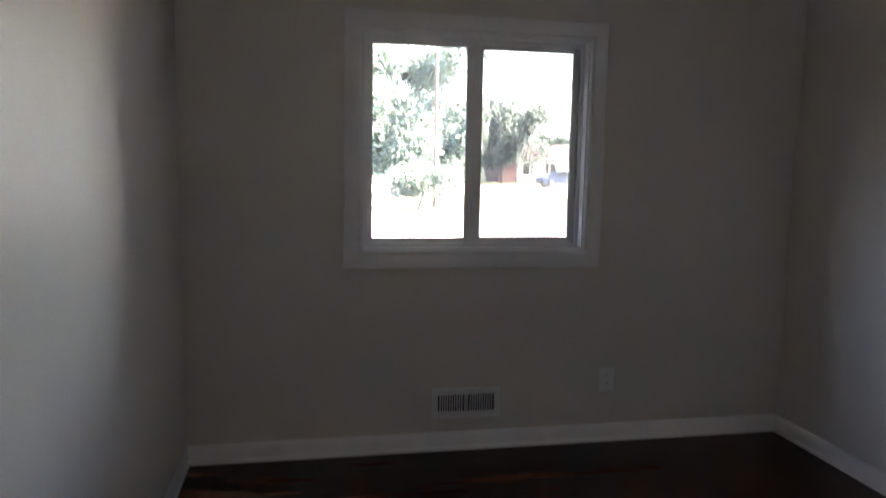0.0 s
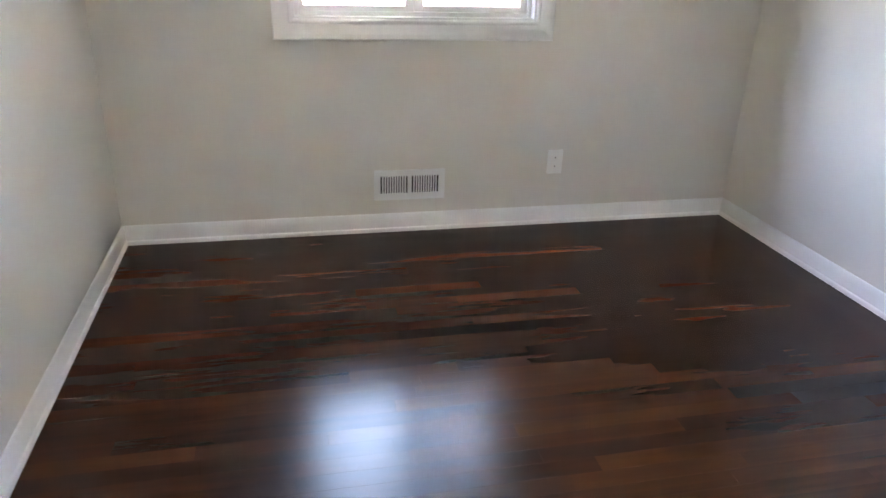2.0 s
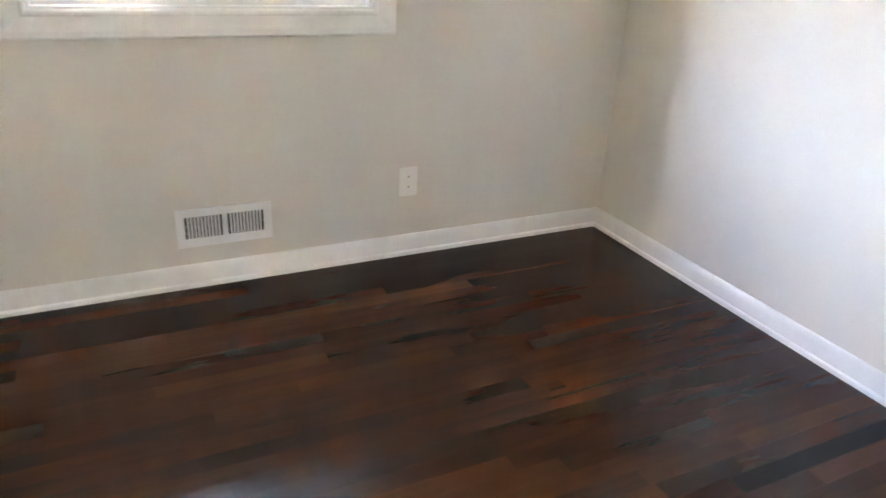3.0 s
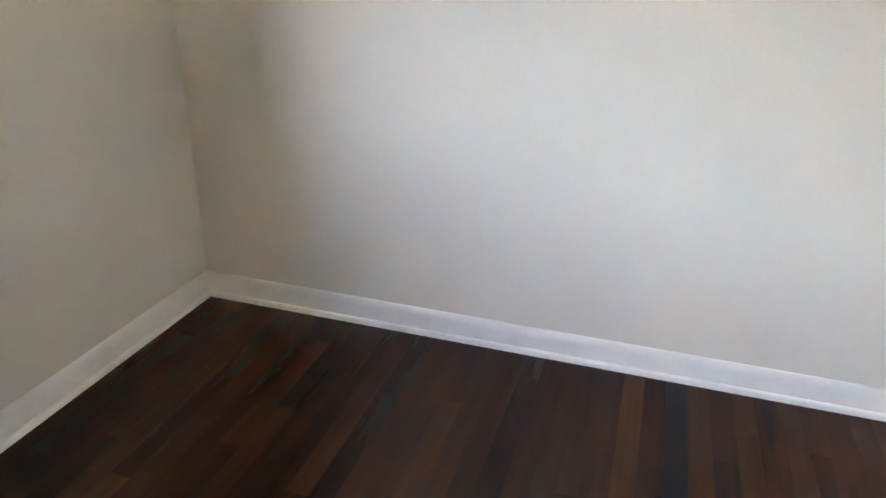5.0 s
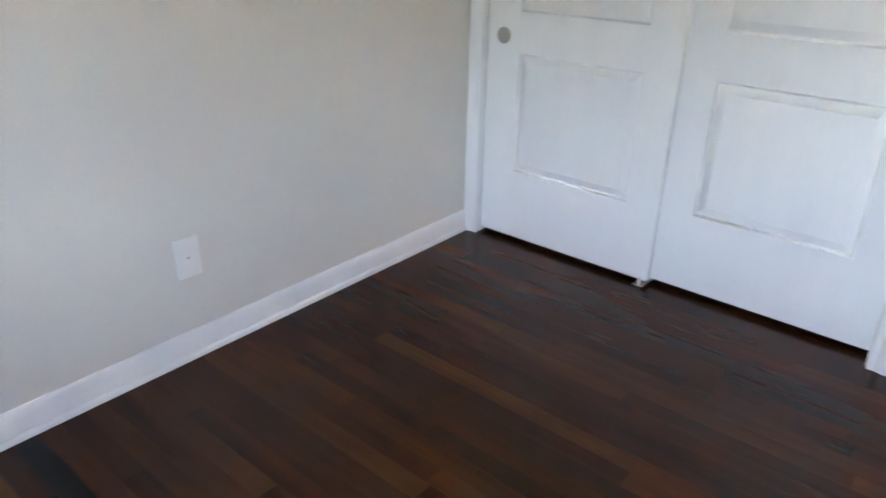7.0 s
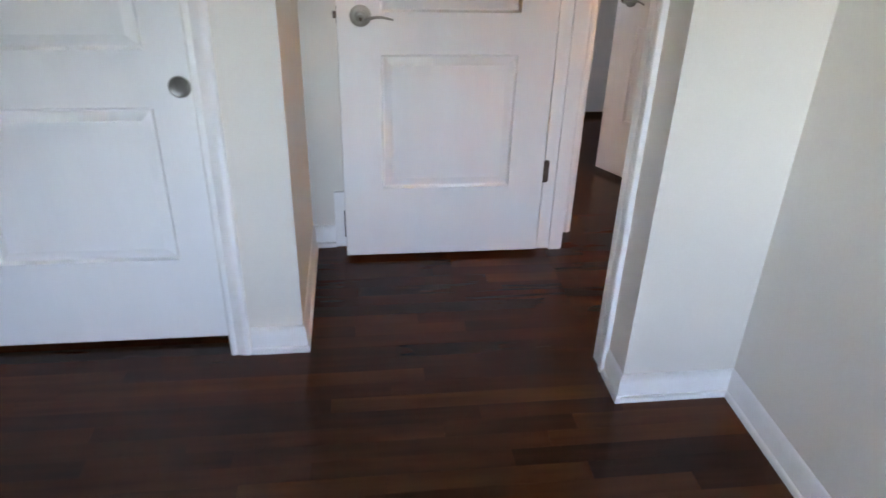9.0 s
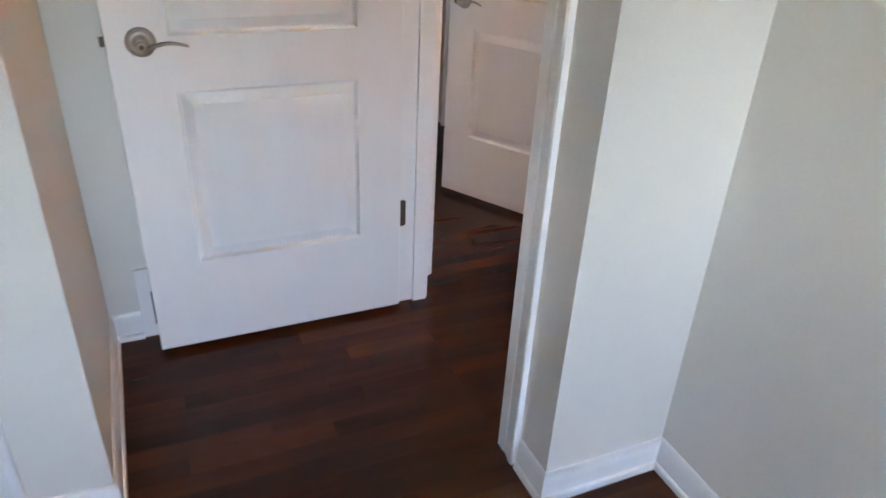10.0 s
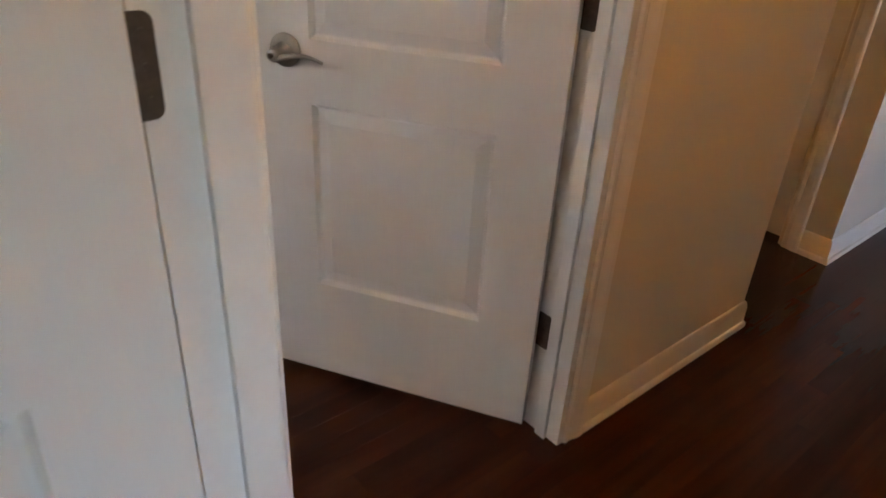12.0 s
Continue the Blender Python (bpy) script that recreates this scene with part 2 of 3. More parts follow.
WX0, WX1, WZ0, WZ1 = -2.135, -1.088, 0.952, 1.918
structure(link("wall_north", boxes((-3.02, WX0, 0.012, 0.145, -0.3, H), (WX1, 0.20, 0.012, 0.145, -0.3, H),
                                   (WX0, WX1, 0.012, 0.145, -0.3, WZ0), (WX0, WX1, 0.012, 0.145, WZ1, H)), WALL), "greige painted bedroom wall with a window opening", "wall")
structure(link("wall_east", boxes((0.012, 0.20, -4.02, 0.012, -0.3, H)), WALL), "plain greige painted bedroom wall", "wall")
structure(link("wall_west", boxes((-3.02, -2.902, -2.951, 0.012, -0.02, H)), WALL), "greige painted bedroom side wall", "wall")
structure(link("wall_stub", boxes((-4.60, -2.583, -3.066, -2.951, -0.02, H)), WALL), "short greige wall return with outside corner by the doorway", "wall")
structure(link("wall_doorway", boxes((-2.648, -2.583, -3.112, -3.066, -0.02, H), (-2.648, -2.583, -3.90, -3.83, -0.02, H),
                                     (-2.648, -2.583, -3.83, -3.112, 2.07, H)), WALL), "greige wall round the bedroom doorway", "wall")
structure(link("wall_alcove", boxes((-2.648, 0.012, -4.02, -3.90, -0.02, H)), WALL), "greige back wall of the entry alcove and closet", "wall")
structure(link("wall_closet", boxes((-1.707, -1.49, -3.36, -3.252, -0.02, H), (-1.707, -1.59, -3.90, -3.36, -0.02, H),
                                    (-1.49, 0.012, -3.36, -3.252, 2.06, H)), WALL), "greige closet front wall with a wide opening", "wall")
structure(link("wall_hall", boxes((-4.165, -3.40, -4.055, -3.958, -0.02, H), (-2.705, -2.648, -4.055, -3.958, -0.02, H),
                                  (-3.40, -2.705, -4.055, -3.958, 2.07, H)), WALL), "painted hall wall with a doorway", "wall")
structure(link("wall_side_hall", boxes((-4.165, -4.06, -5.60, -4.055, -0.02, H)), WALL), "side wall of the short hall branch", "wall")
structure(link("wall_far", boxes((-4.90, -4.772, -4.145, -3.978, -0.02, H), (-4.90, -4.772, -5.60, -4.90, -0.02, H),
                                 (-4.90, -4.772, -4.90, -4.145, 2.07, H), (-5.02, -4.90, -5.72, -4.10, -0.02, H), (-9.0, -4.90, -4.10, -3.978, -0.02, H)), WALL), "painted wall at the far end of the hall", "wall")
structure(link("wall_south_room", boxes((-4.06, -3.36, -5.50, -5.36, -0.02, H), (-2.59, 0.20, -5.50, -5.36, -0.3, H), (-3.36, -2.59, -5.50, -5.36, 2.06, H), (-3.36, -2.59, -5.62, -5.50, -0.02, H), (0.012, 0.20, -5.36, -4.80, -0.3, H), (0.012, 0.20, -4.50, -4.02, -0.3, H), (0.012, 0.20, -4.80, -4.50, -0.3, 1.58), (0.012, 0.20, -4.80, -4.50, 1.92, H), (-4.90, -4.06, -5.72, -5.60, -0.02, H)), WALL),
          "wall of the room across the hall", "wall")
LX0, LX1, LZ0, LZ1 = -5.6, -4.9, 1.2, 2.0
structure(link("wall_living", boxes((-9.0, LX0, 0.012, 0.20, -0.3, H), (LX1, -3.02, 0.012, 0.20, -0.3, H), (LX0, LX1, 0.012, 0.20, -0.3, LZ0), (LX0, LX1, 0.012, 0.20, LZ1, H),
                                    (-9.12, -9.0, -4.1, 0.2, -0.3, H)), WALL), "wall of the sunlit room past the hall", "wall")

# ---------------------------------------------------------------- baseboards
BASE = [(0, 0), (0.0160, 0), (0.0158, 0.012), (0.0145, 0.0165), (0.0120, 0.0195), (0.0098, 0.0205), (0.0098, 0.045), (0.0098, 0.060), (0.0090, 0.070), (0.0072, 0.079), (0.0048, 0.0855), (0.0020, 0.0885), (0, 0.0885)]


def baseboard(a, b, ma=0, mb=0):
    """Board on a wall from a to b; the room lies to the left of that way. ma, mb: 1 inside corner, -1 outside corner, 0 square end."""
    a, b = Vector((*a, 0)), Vector((*b, 0))
    d = (b - a).normalized()
    n = Vector((-d.y, d.x, 0))
    bm = prism(BASE, [lambda w, z: a + n * w + d * (w * ma) + Vector((0, 0, z)), lambda w, z: b + n * w - d * (w * mb) + Vector((0, 0, z))])
    ob = link("baseboard", bm, TRIM)
    return structure(ob, "white painted wooden baseboard with a moulded top", "baseboard")


baseboard((0.012, 0.012), (-2.902, 0.012), 1, 1)
baseboard((0.012, -3.252), (0.012, 0.012), 0, 1)
baseboard((-2.902, 0.012), (-2.902, -2.951), 1, 1)
baseboard((-2.902, -2.951), (-2.583, -2.951), 1, -1)
baseboard((-2.583, -2.951), (-2.583, -3.060), -1, 0)
baseboard((-1.707, -3.252), (-1.555, -3.252), -1, 0)
baseboard((-1.707, -3.90), (-1.707, -3.252), 1, -1)
baseboard((-1.79, -3.90), (-1.707, -3.90), 0, 1)
baseboard((-2.583, -3.90), (-2.10, -3.90), 0, 0)
baseboard((-4.165, -3.958), (-3.456, -3.958), -1, 0)
baseboard((-4.165, -5.60), (-4.165, -3.958), 0, -1)
baseboard((-4.772, -3.978), (-4.772, -4.07), -1, 0)
baseboard((-9.0, -3.978), (-4.772, -3.978), 1, -1)
baseboard((-2.648, -3.066), (-4.60, -3.066), 0, -1)
baseboard((-4.06, -5.36), (-3.42, -5.36), 0, 0)

# ---------------------------------------------------------------- casings
CAS = [(0, 0), (0, 0.009), (0.004, 0.0125), (0.012, 0.0125), (0.018, 0.0105), (0.030, 0.0135), (0.042, 0.017), (0.054, 0.0175), (0.0585, 0.014), (0.0585, 0)]


def casing(name, label, o, u, n, u0, u1, z0, z1, profile=CAS, closed=False, kind_of="door casing"):
    """Mitred boards round an opening, proud of the wall that holds o; u runs along the wall and n into the room."""
    o, u, n, k = Vector(o), Vector(u), Vector(n), Vector((0, 0, 1))
    root = empty(name, Matrix.Translation(o + u * ((u0 + u1) / 2) + k * z0))
    inv = root.matrix_world.inverted()

    def at(uu, zz, d):
        return inv @ (o + u * uu + k * zz + n * d)

    lo = 1 if closed else 0
    legs = [("side_board", lambda w, d: at(u0 - w, z0 - w * lo, d), lambda w, d: at(u0 - w, z1 + w, d)),
            ("head_board", lambda w, d: at(u0 - w, z1 + w, d), lambda w, d: at(u1 + w, z1 + w, d)),
            ("side_board", lambda w, d: at(u1 + w, z1 + w, d), lambda w, d: at(u1 + w, z0 - w * lo, d))]
    if closed:
        legs.append(("bottom_board", lambda w, d: at(u1 + w, z0 - w, d), lambda w, d: at(u0 - w, z0 - w, d)))
    for nm, f, g in legs:
        part(nm, prism(profile, [f, g]), TRIM, root)
    return structure(root, label, kind_of)


casing("trim_bedroom_door", "white moulded casing round the bedroom doorway", (-2.583, 0, 0), (0, 1, 0), (1, 0, 0), -3.835, -3.128, 0, 2.05)
casing("trim_hall_door", "white moulded casing round the door across the hall", (0, -3.958, 0), (1, 0, 0), (0, 1, 0), -3.395, -2.715, 0, 2.05)
casing("trim_closet", "white casing round the closet opening", (0, -3.252, 0), (1, 0, 0), (0, 1, 0), -1.493, -0.047, 0, 2.05)
casing("trim_far_door", "white moulded casing round the far hall door", (-4.772, 0, 0), (0, 1, 0), (1, 0, 0), -4.89, -4.13, 0, 2.05)
casing("trim_south_room", "white casing in the room across the hall", (0, -5.36, 0), (1, 0, 0), (0, 1, 0), -3.35, -2.6, 0, 2.05)

# door jambs with stops
def jamb(name, label, rows):
    root = structure(empty(name, pose(*rows[0][::2][:2], 0)), label, "door jamb")
    for k, r in enumerate(rows):
        bm = bmesh.new()
        bx(bm, *r, m=root.matrix_world.inverted())
        part(("jamb_side", "jamb_side", "jamb_head", "door_stop", "door_stop")[k], bm, TRIM, root, bevel=0.0015)


jamb("jamb_bedroom", "white painted jamb and stop of the bedroom doorway", ((-2.652, -2.553, -3.838, -3.8235, 0, 2.055), (-2.652, -2.570, -3.146, -3.112, 0, 2.055), (-2.652, -2.577, -3.8235, -3.1265, 2.041, 2.055), (-2.645, -2.598, -3.8235, -3.812, 0, 2.041), (-2.650, -2.612, -3.160, -3.146, 0, 2.041)))
jamb("jamb_hall", "white painted jamb of the door across the hall", ((-3.402, -3.376, -4.060, -3.952, 0, 2.055), (-2.722, -2.706, -4.060, -3.952, 0, 2.055), (-3.376, -2.722, -4.060, -3.952, 2.041, 2.055), (-3.376, -3.366, -4.014, -3.985, 0, 2.041), (-2.734, -2.722, -4.020, -3.985, 0, 2.041)))
jamb("jamb_closet", "white painted closet jamb", ((-0.047, 0.012, -3.42, -3.258, 0, 2.055), (-1.505, -1.488, -3.45, -3.258, 0, 2.055), (-1.488, -0.047, -3.45, -3.258, 2.04, 2.06)))

# ---------------------------------------------------------------- doors
def rect_loops(bm, x0, x1, z0, z1, steps, y0, s):
    """Nested rectangles, each (inset, depth), that sink into a face whose outside points to s along y."""
    prev = None
    for ins, dep in steps:
        ring = [bm.verts.new((x, y0 - s * dep, z)) for x, z in ((x0 + ins, z0 + ins), (x1 - ins, z0 + ins), (x1 - ins, z1 - ins), (x0 + ins, z1 - ins))]
        if prev:
            for k in range(4):
                bm.faces.new((prev[k], prev[(k + 1) % 4], ring[(k + 1) % 4], ring[k]))
        prev = ring
    bm.faces.new(prev)


PANEL = [(0, 0), (0.0015, 0.0025), (0.005, 0.0085), (0.008, 0.0108), (0.011, 0.0110), (0.033, 0.0042), (0.036, 0.0032)]


def leaf(root, w, t, zb, zt, panels):
    """A moulded door skin from x 0 to w, faces at y 0 and -t, with raised panels let into both faces."""
    xs = sorted({0, w, *[p[0] for p in panels], *[p[1] for p in panels]})
    zs = sorted({zb, zt, *[p[2] for p in panels], *[p[3] for p in panels]})
    bm = bmesh.new()
    for y in (0, -t):
        for x0, x1 in zip(xs, xs[1:]):
            for z0, z1 in zip(zs, zs[1:]):
                if any(abs(x0 - p[0]) < 1e-6 and abs(x1 - p[1]) < 1e-6 and abs(z0 - p[2]) < 1e-6 and abs(z1 - p[3]) < 1e-6 for p in panels):
                    continue
                bm.faces.new([bm.verts.new(v) for v in ((x0, y, z0), (x1, y, z0), (x1, y, z1), (x0, y, z1))])
    for a, b in zip(xs, xs[1:]):
        for z in (zb, zt):
            bm.faces.new([bm.verts.new(v) for v in ((a, 0, z), (b, 0, z), (b, -t, z), (a, -t, z))])
    for a, b in zip(zs, zs[1:]):
        for x in (0, w):
            bm.faces.new([bm.verts.new(v) for v in ((x, 0, a), (x, 0, b), (x, -t, b), (x, -t, a))])
    bmesh.ops.remove_doubles(bm, verts=bm.verts, dist=1e-5)
    slab = part("leaf", bm, DOORP, root)
    bev = slab.modifiers.new("edge", "BEVEL")
    bev.width, bev.segments, bev.limit_method, bev.angle_limit = 0.002, 2, "ANGLE", 1.0
    for p in panels:
        for y, s in ((0, 1), (-t, -1)):
            b2 = bmesh.new()
            rect_loops(b2, *p, PANEL, y, s)
            part("panel", b2, DOORP, slab)
    return slab


def lever(parent, x, z, y, s, way):
    """Satin lever handle on a round rose; s: side it faces along y, way: direction of the lever along x."""
    bm = bmesh.new()
    m = Matrix.Translation((x, y, z)) @ Matrix.Rotation(radians(-90 * s), 4, "X")
    lathe(bm, [(0.0335, 0.0), (0.0335, 0.004), (0.0318, 0.0068), (0.0285, 0.0072), (0.0265, 0.0098), (0.0205, 0.0112), (0.0185, 0.0100), (0.0165, 0.015), (0.0130, 0.019), (0.0115, 0.034), (0.0128, 0.042), (0.0122, 0.052), (0.0095, 0.055)], m)
    rose = part("handle", bm, NICKEL, parent, "satin nickel lever handle with a round rose", smooth=True)
    b2 = bmesh.new()
    rings, n = [], 14
    for k in range(n + 1):
        f = k / n
        px = x + way * 0.100 * f
        pz = z - 0.004 + 0.0065 * math.sin(math.pi * (1.35 * f - 0.25))
        py = y + s * (0.047 - 0.010 * math.sin(f * math.pi * 0.55))
        rz, ry = 0.0070 * (1 - 0.52 * f ** 0.7), 0.0062 * (1 - 0.4 * f)
        rings.append([b2.verts.new((px, py + ry * math.cos(a * math.pi / 5), pz + rz * math.sin(a * math.pi / 5))) for a in range(10)])
    for a, b in zip(rings, rings[1:]):
        for k in range(10):
            b2.faces.new((a[k], a[(k + 1) % 10], b[(k + 1) % 10], b[k]))
    b2.faces.new(rings[0])
    b2.faces.new(rings[-1])
    part("lever", b2, NICKEL, rose, smooth=True)
    b3 = bmesh.new()
    cyl(b3, (x, y + s * 0.054, z), (x, y + s * 0.0575, z), 0.0055, n=14)
    part("lock_button", b3, BRONZE, rose)


def rounded_plate(bm, w, h, t, r, m, seg=5):
    """A plate in the local xy plane with rounded corners."""
    pts = []
    for cx, cy, a0 in ((w / 2 - r, h / 2 - r, 0), (-w / 2 + r, h / 2 - r, 90), (-w / 2 + r, -h / 2 + r, 180), (w / 2 - r, -h / 2 + r, 270)):
        for k in range(seg + 1):
            a = radians(a0 + 90 * k / seg)
            pts.append((cx + r * math.cos(a), cy + r * math.sin(a)))
    lo = [bm.verts.new(m @ Vector((x, y, 0))) for x, y in pts]
    hi = [bm.verts.new(m @ Vector((x, y, t))) for x, y in pts]
    for k in range(len(pts)):
        bm.faces.new((lo[k], lo[(k + 1) % len(pts)], hi[(k + 1) % len(pts)], hi[k]))
    bm.faces.new(lo)
    bm.faces.new(hi)


b = bmesh.new()
rounded_plate(b, 0.028, 0.057, 0.0016, 0.006, Matrix.Translation((-2.592, -3.146, 0.872)) @ Matrix.Rotation(radians(90), 4, "X"))
structure(link("strike_plate", b, BRONZE), "dark strike plate let into the white door jamb", "strike plate")

# bedroom door, swung open against the alcove's back wall
bed_door = structure(empty("door_1", pose(-2.540, -3.783, 0)), "open white two-panel bedroom door with nickel lever", "door")
bed_leaf = leaf(bed_door, 0.708, 0.035, 0.020, 2.035, [(0.124, 0.574, 0.284, 0.751), (0.124, 0.574, 0.882, 1.90)])
lever(bed_door, 0.634, 0.872, 0.0, 1, -1)
lever(bed_door, 0.634, 0.872, -0.035, -1, -1)
b = bmesh.new()
rounded_plate(b, 0.025, 0.056, 0.0015, 0.005, Matrix.Translation((0.708, -0.0175, 0.872)) @ Matrix.Rotation(radians(90), 4, "Y") @ Matrix.Rotation(radians(90), 4, "Z"))
bx(b, 0.7085, 0.720, -0.024, -0.011, 0.862, 0.882)
part("latch", b, BRONZE, bed_door, "dark latch plate and bolt")


def hinge(parent, z, m, w=0.030):
    """Butt hinge: two plates and a knuckled barrel, in the frame m: x along the jamb plate, y out of it."""
    b = bmesh.new()
    rounded_plate(b, w, 0.086, 0.002, 0.009, m @ Matrix.Translation((0.002 - w / 2, 0, z)) @ Matrix.Rotation(radians(90), 4, "X") @ Matrix.Rotation(radians(180), 4, "Y") @ Matrix.Translation((0, 0, 0)))
    for k in range(5):
        z0 = z - 0.041 + k * 0.0164
        cyl(b, m @ Vector((0.004, 0.004, z0 + 0.0004)), m @ Vector((0.004, 0.004, z0 + 0.0160)), 0.0055, n=12)
    for dz in (-0.027, 0, 0.027):
        cyl(b, m @ Vector((-0.018, 0.001, z + dz)), m @ Vector((-0.018, 0.0032, z + dz)), 0.0038, n=10)
    return part("hinge", b, BRONZE, parent, "dark bronze butt hinge")


for z in (0.320, 0.998, 1.80):
    hinge(bed_door, z, bed_door.matrix_world.inverted() @ Matrix.Translation((-2.543, -3.8235, 0)))

# door across the hall, ajar into its room
hall_door = structure(empty("door_2", pose(-3.343, -4.034, 0, 0, 0, -59.3)), "white two-panel door standing ajar across the hall", "door")
leaf(hall_door, 0.630, 0.035, 0.022, 2.035, [(0.124, 0.512, 0.276, 0.702), (0.124, 0.512, 0.832, 1.90)])
lever(hall_door, 0.564, 0.806, 0.0, 1, -1)
lever(hall_door, 0.564, 0.806, -0.035, -1, -1)
for z in (0.272, 0.948, 1.80):
    hinge(hall_door, z, hall_door.matrix_world.inverted() @ Matrix.Translation((-3.376, -4.056, 0)) @ Matrix.Rotation(radians(-90), 4, "Z"), 0.040)

far_door = structure(empty("door_3", pose(-4.805, -4.885, 0, 0, 0, 90)), "closed painted door at the far end of the hall", "door")
leaf(far_door, 0.742, 0.035, 0.03, 2.035, [(0.13, 0.61, 0.262, 0.73), (0.13, 0.61, 0.87, 1.90)])

back_door = structure(empty("door_4", pose(-3.345, -5.385, 0, 0, 0, 0)), "closed white door in the room across the hall", "door")
leaf(back_door, 0.74, 0.035, 0.03, 2.035, [(0.13, 0.61, 0.262, 0.73), (0.13, 0.61, 0.87, 1.90)])


# sliding closet doors
def cup_pull(parent, x, z):
    b = bmesh.new()
    m = Matrix.Translation((x, 0, z)) @ Matrix.Rotation(radians(-90), 4, "X")
    lathe(b, [(0.0285, -0.002), (0.0285, 0.0028), (0.0265, 0.0042), (0.0245, 0.0034), (0.0225, 0.0016), (0.019, 0.0008), (0.010, 0.0005), (0.002, 0.0004)], m, 36)
    return part("pull", b, NICKEL, parent, "round satin nickel cup pull", smooth=True)


closet_a = structure(empty("door_5", pose(-0.785, -3.275, 0)), "white two-panel sliding closet door on the front track", "closet door")
leaf(closet_a, 0.736, 0.034, 0.020, 2.035, [(0.113, 0.600, 0.290, 0.734), (0.113, 0.600, 0.878, 1.90)])
cup_pull(closet_a, 0.668, 0.790)
closet_b = structure(empty("door_6", pose(-1.488, -3.312, 0)), "white two-panel sliding closet door on the rear track", "closet door")
leaf(closet_b, 0.736, 0.034, 0.020, 2.035, [(0.113, 0.598, 0.290, 0.734), (0.113, 0.598, 0.878, 1.90)])
cup_pull(closet_b, 0.040, 0.787)
b = boxes((-0.778, -0.742, -3.352, -3.262, 0, 0.004), (-0.766, -0.754, -3.2735, -3.268, 0, 0.028), (-0.766, -0.754, -3.311, -3.310, 0, 0.03))
tagged(link("door_guide", b, CLEAR, bevel=0.001), "small pale plastic floor guide under the closet doors", "door guide")

# ---------------------------------------------------------------- window
win = structure(empty("window_1", pose((WX0 + WX1) / 2, 0.012, WZ0)), "white vinyl two-pane sliding window with moulded casing", "window")
wi = win.matrix_world.inverted()


def wpart(name, rows, material, parent=None, label="", bevel=0.002):
    bm = bmesh.new()
    for r in rows:
        bx(bm, *r, m=wi)
    return part(name, bm, material, parent or win, label, bevel=bevel)


def frame_rows(x0, x1, z0, z1, w, y0, y1, wl=None, wr=None):
    wl, wr = wl or w, wr or w
    return [(x0, x0 + wl, y0, y1, z0, z1), (x1 - wr, x1, y0, y1, z0, z1), (x0 + wl, x1 - wr, y0, y1, z0, z0 + w), (x0 + wl, x1 - wr, y0, y1, z1 - w, z1)]


WCAS = [(0, 0), (0, 0.010), (0.006, 0.014), (0.014, 0.014), (0.020, 0.011), (0.040, 0.014), (0.062, 0.018), (0.078, 0.0185), (0.084, 0.015), (0.084, 0)]
casing("trim_window", "white moulded picture-frame casing round the window", (0, 0.012, 0), (1, 0, 0), (0, -1, 0), WX0 + 0.004, WX1 - 0.004, WZ0 + 0.004, WZ1 - 0.004, WCAS, True, "window casing")
wpart("window_frame", frame_rows(WX0, WX1, WZ0, WZ1, 0.012, 0.010, 0.055) + frame_rows(WX0, WX1, WZ0, WZ1, 0.030, 0.055, 0.150), VINYL)
XL0, XL1, XR1 = WX0 + 0.022, -1.622, WX1 - 0.026
sash_l = wpart("sash", frame_rows(XL0, XL1, WZ0 + 0.022, WZ1 - 0.022, 0.030, 0.058, 0.076, 0.026, 0.036), VINYL)
sash_r = wpart("sash", frame_rows(XL1 - 0.030, XR1, WZ0 + 0.026, WZ1 - 0.026, 0.026, 0.078, 0.104, 0.072, 0.030), VINYL)
wpart("gasket", frame_rows(XL0 + 0.024, XL1 - 0.034, WZ0 + 0.050, WZ1 - 0.050, 0.004, 0.062, 0.072), GASKET, sash_l, "thin grey glazing gasket", 0)
wpart("gasket", frame_rows(XL1 + 0.040, XR1 - 0.028, WZ0 + 0.050, WZ1 - 0.050, 0.004, 0.085, 0.098), GASKET, sash_r, "thin grey glazing gasket", 0)
for sash, xa, xb, ya in ((sash_l, XL0 + 0.022, XL1 - 0.032, 0.066), (sash_r, XL1 + 0.038, XR1 - 0.026, 0.090)):
    pane = wpart("pane", [(xa, xb, ya, ya + 0.004, WZ0 + 0.046, WZ1 - 0.046)], GLASS, sash, "clear glass", 0)
    pane.visible_shadow = False

wpart("channel", [(XR1 - 0.004, XR1 + 0.004, 0.060, 0.077, WZ0 + 0.03, WZ1 - 0.03)], CLEAR, win, "grey side channel")
scr = wpart("insect_screen", [(XL1 + 0.01, XR1 - 0.02, 0.139, 0.1395, WZ0 + 0.035, WZ1 - 0.035)], SCREEN, win, "fine grey insect screen outside one pane", 0)
wpart("screen_frame", frame_rows(XL1 - 0.01, XR1 + 0.006, WZ0 + 0.022, WZ1 - 0.022, 0.016, 0.132, 0.146), CLEAR, win, "thin pale grey aluminium screen frame", 0)
bm = bmesh.new()
cyl(bm, wi @ Vector((XL1 - 0.014, 0.060, 1.165)), wi @ Vector((XL1 - 0.014, 0.054, 1.165)), 0.009, n=16)
bx(bm, XL1 - 0.020, XL1 - 0.008, 0.048, 0.056, 1.135, 1.205, wi)
part("latch", bm, VINYL, sash_l, "white sash latch", bevel=0.0015)

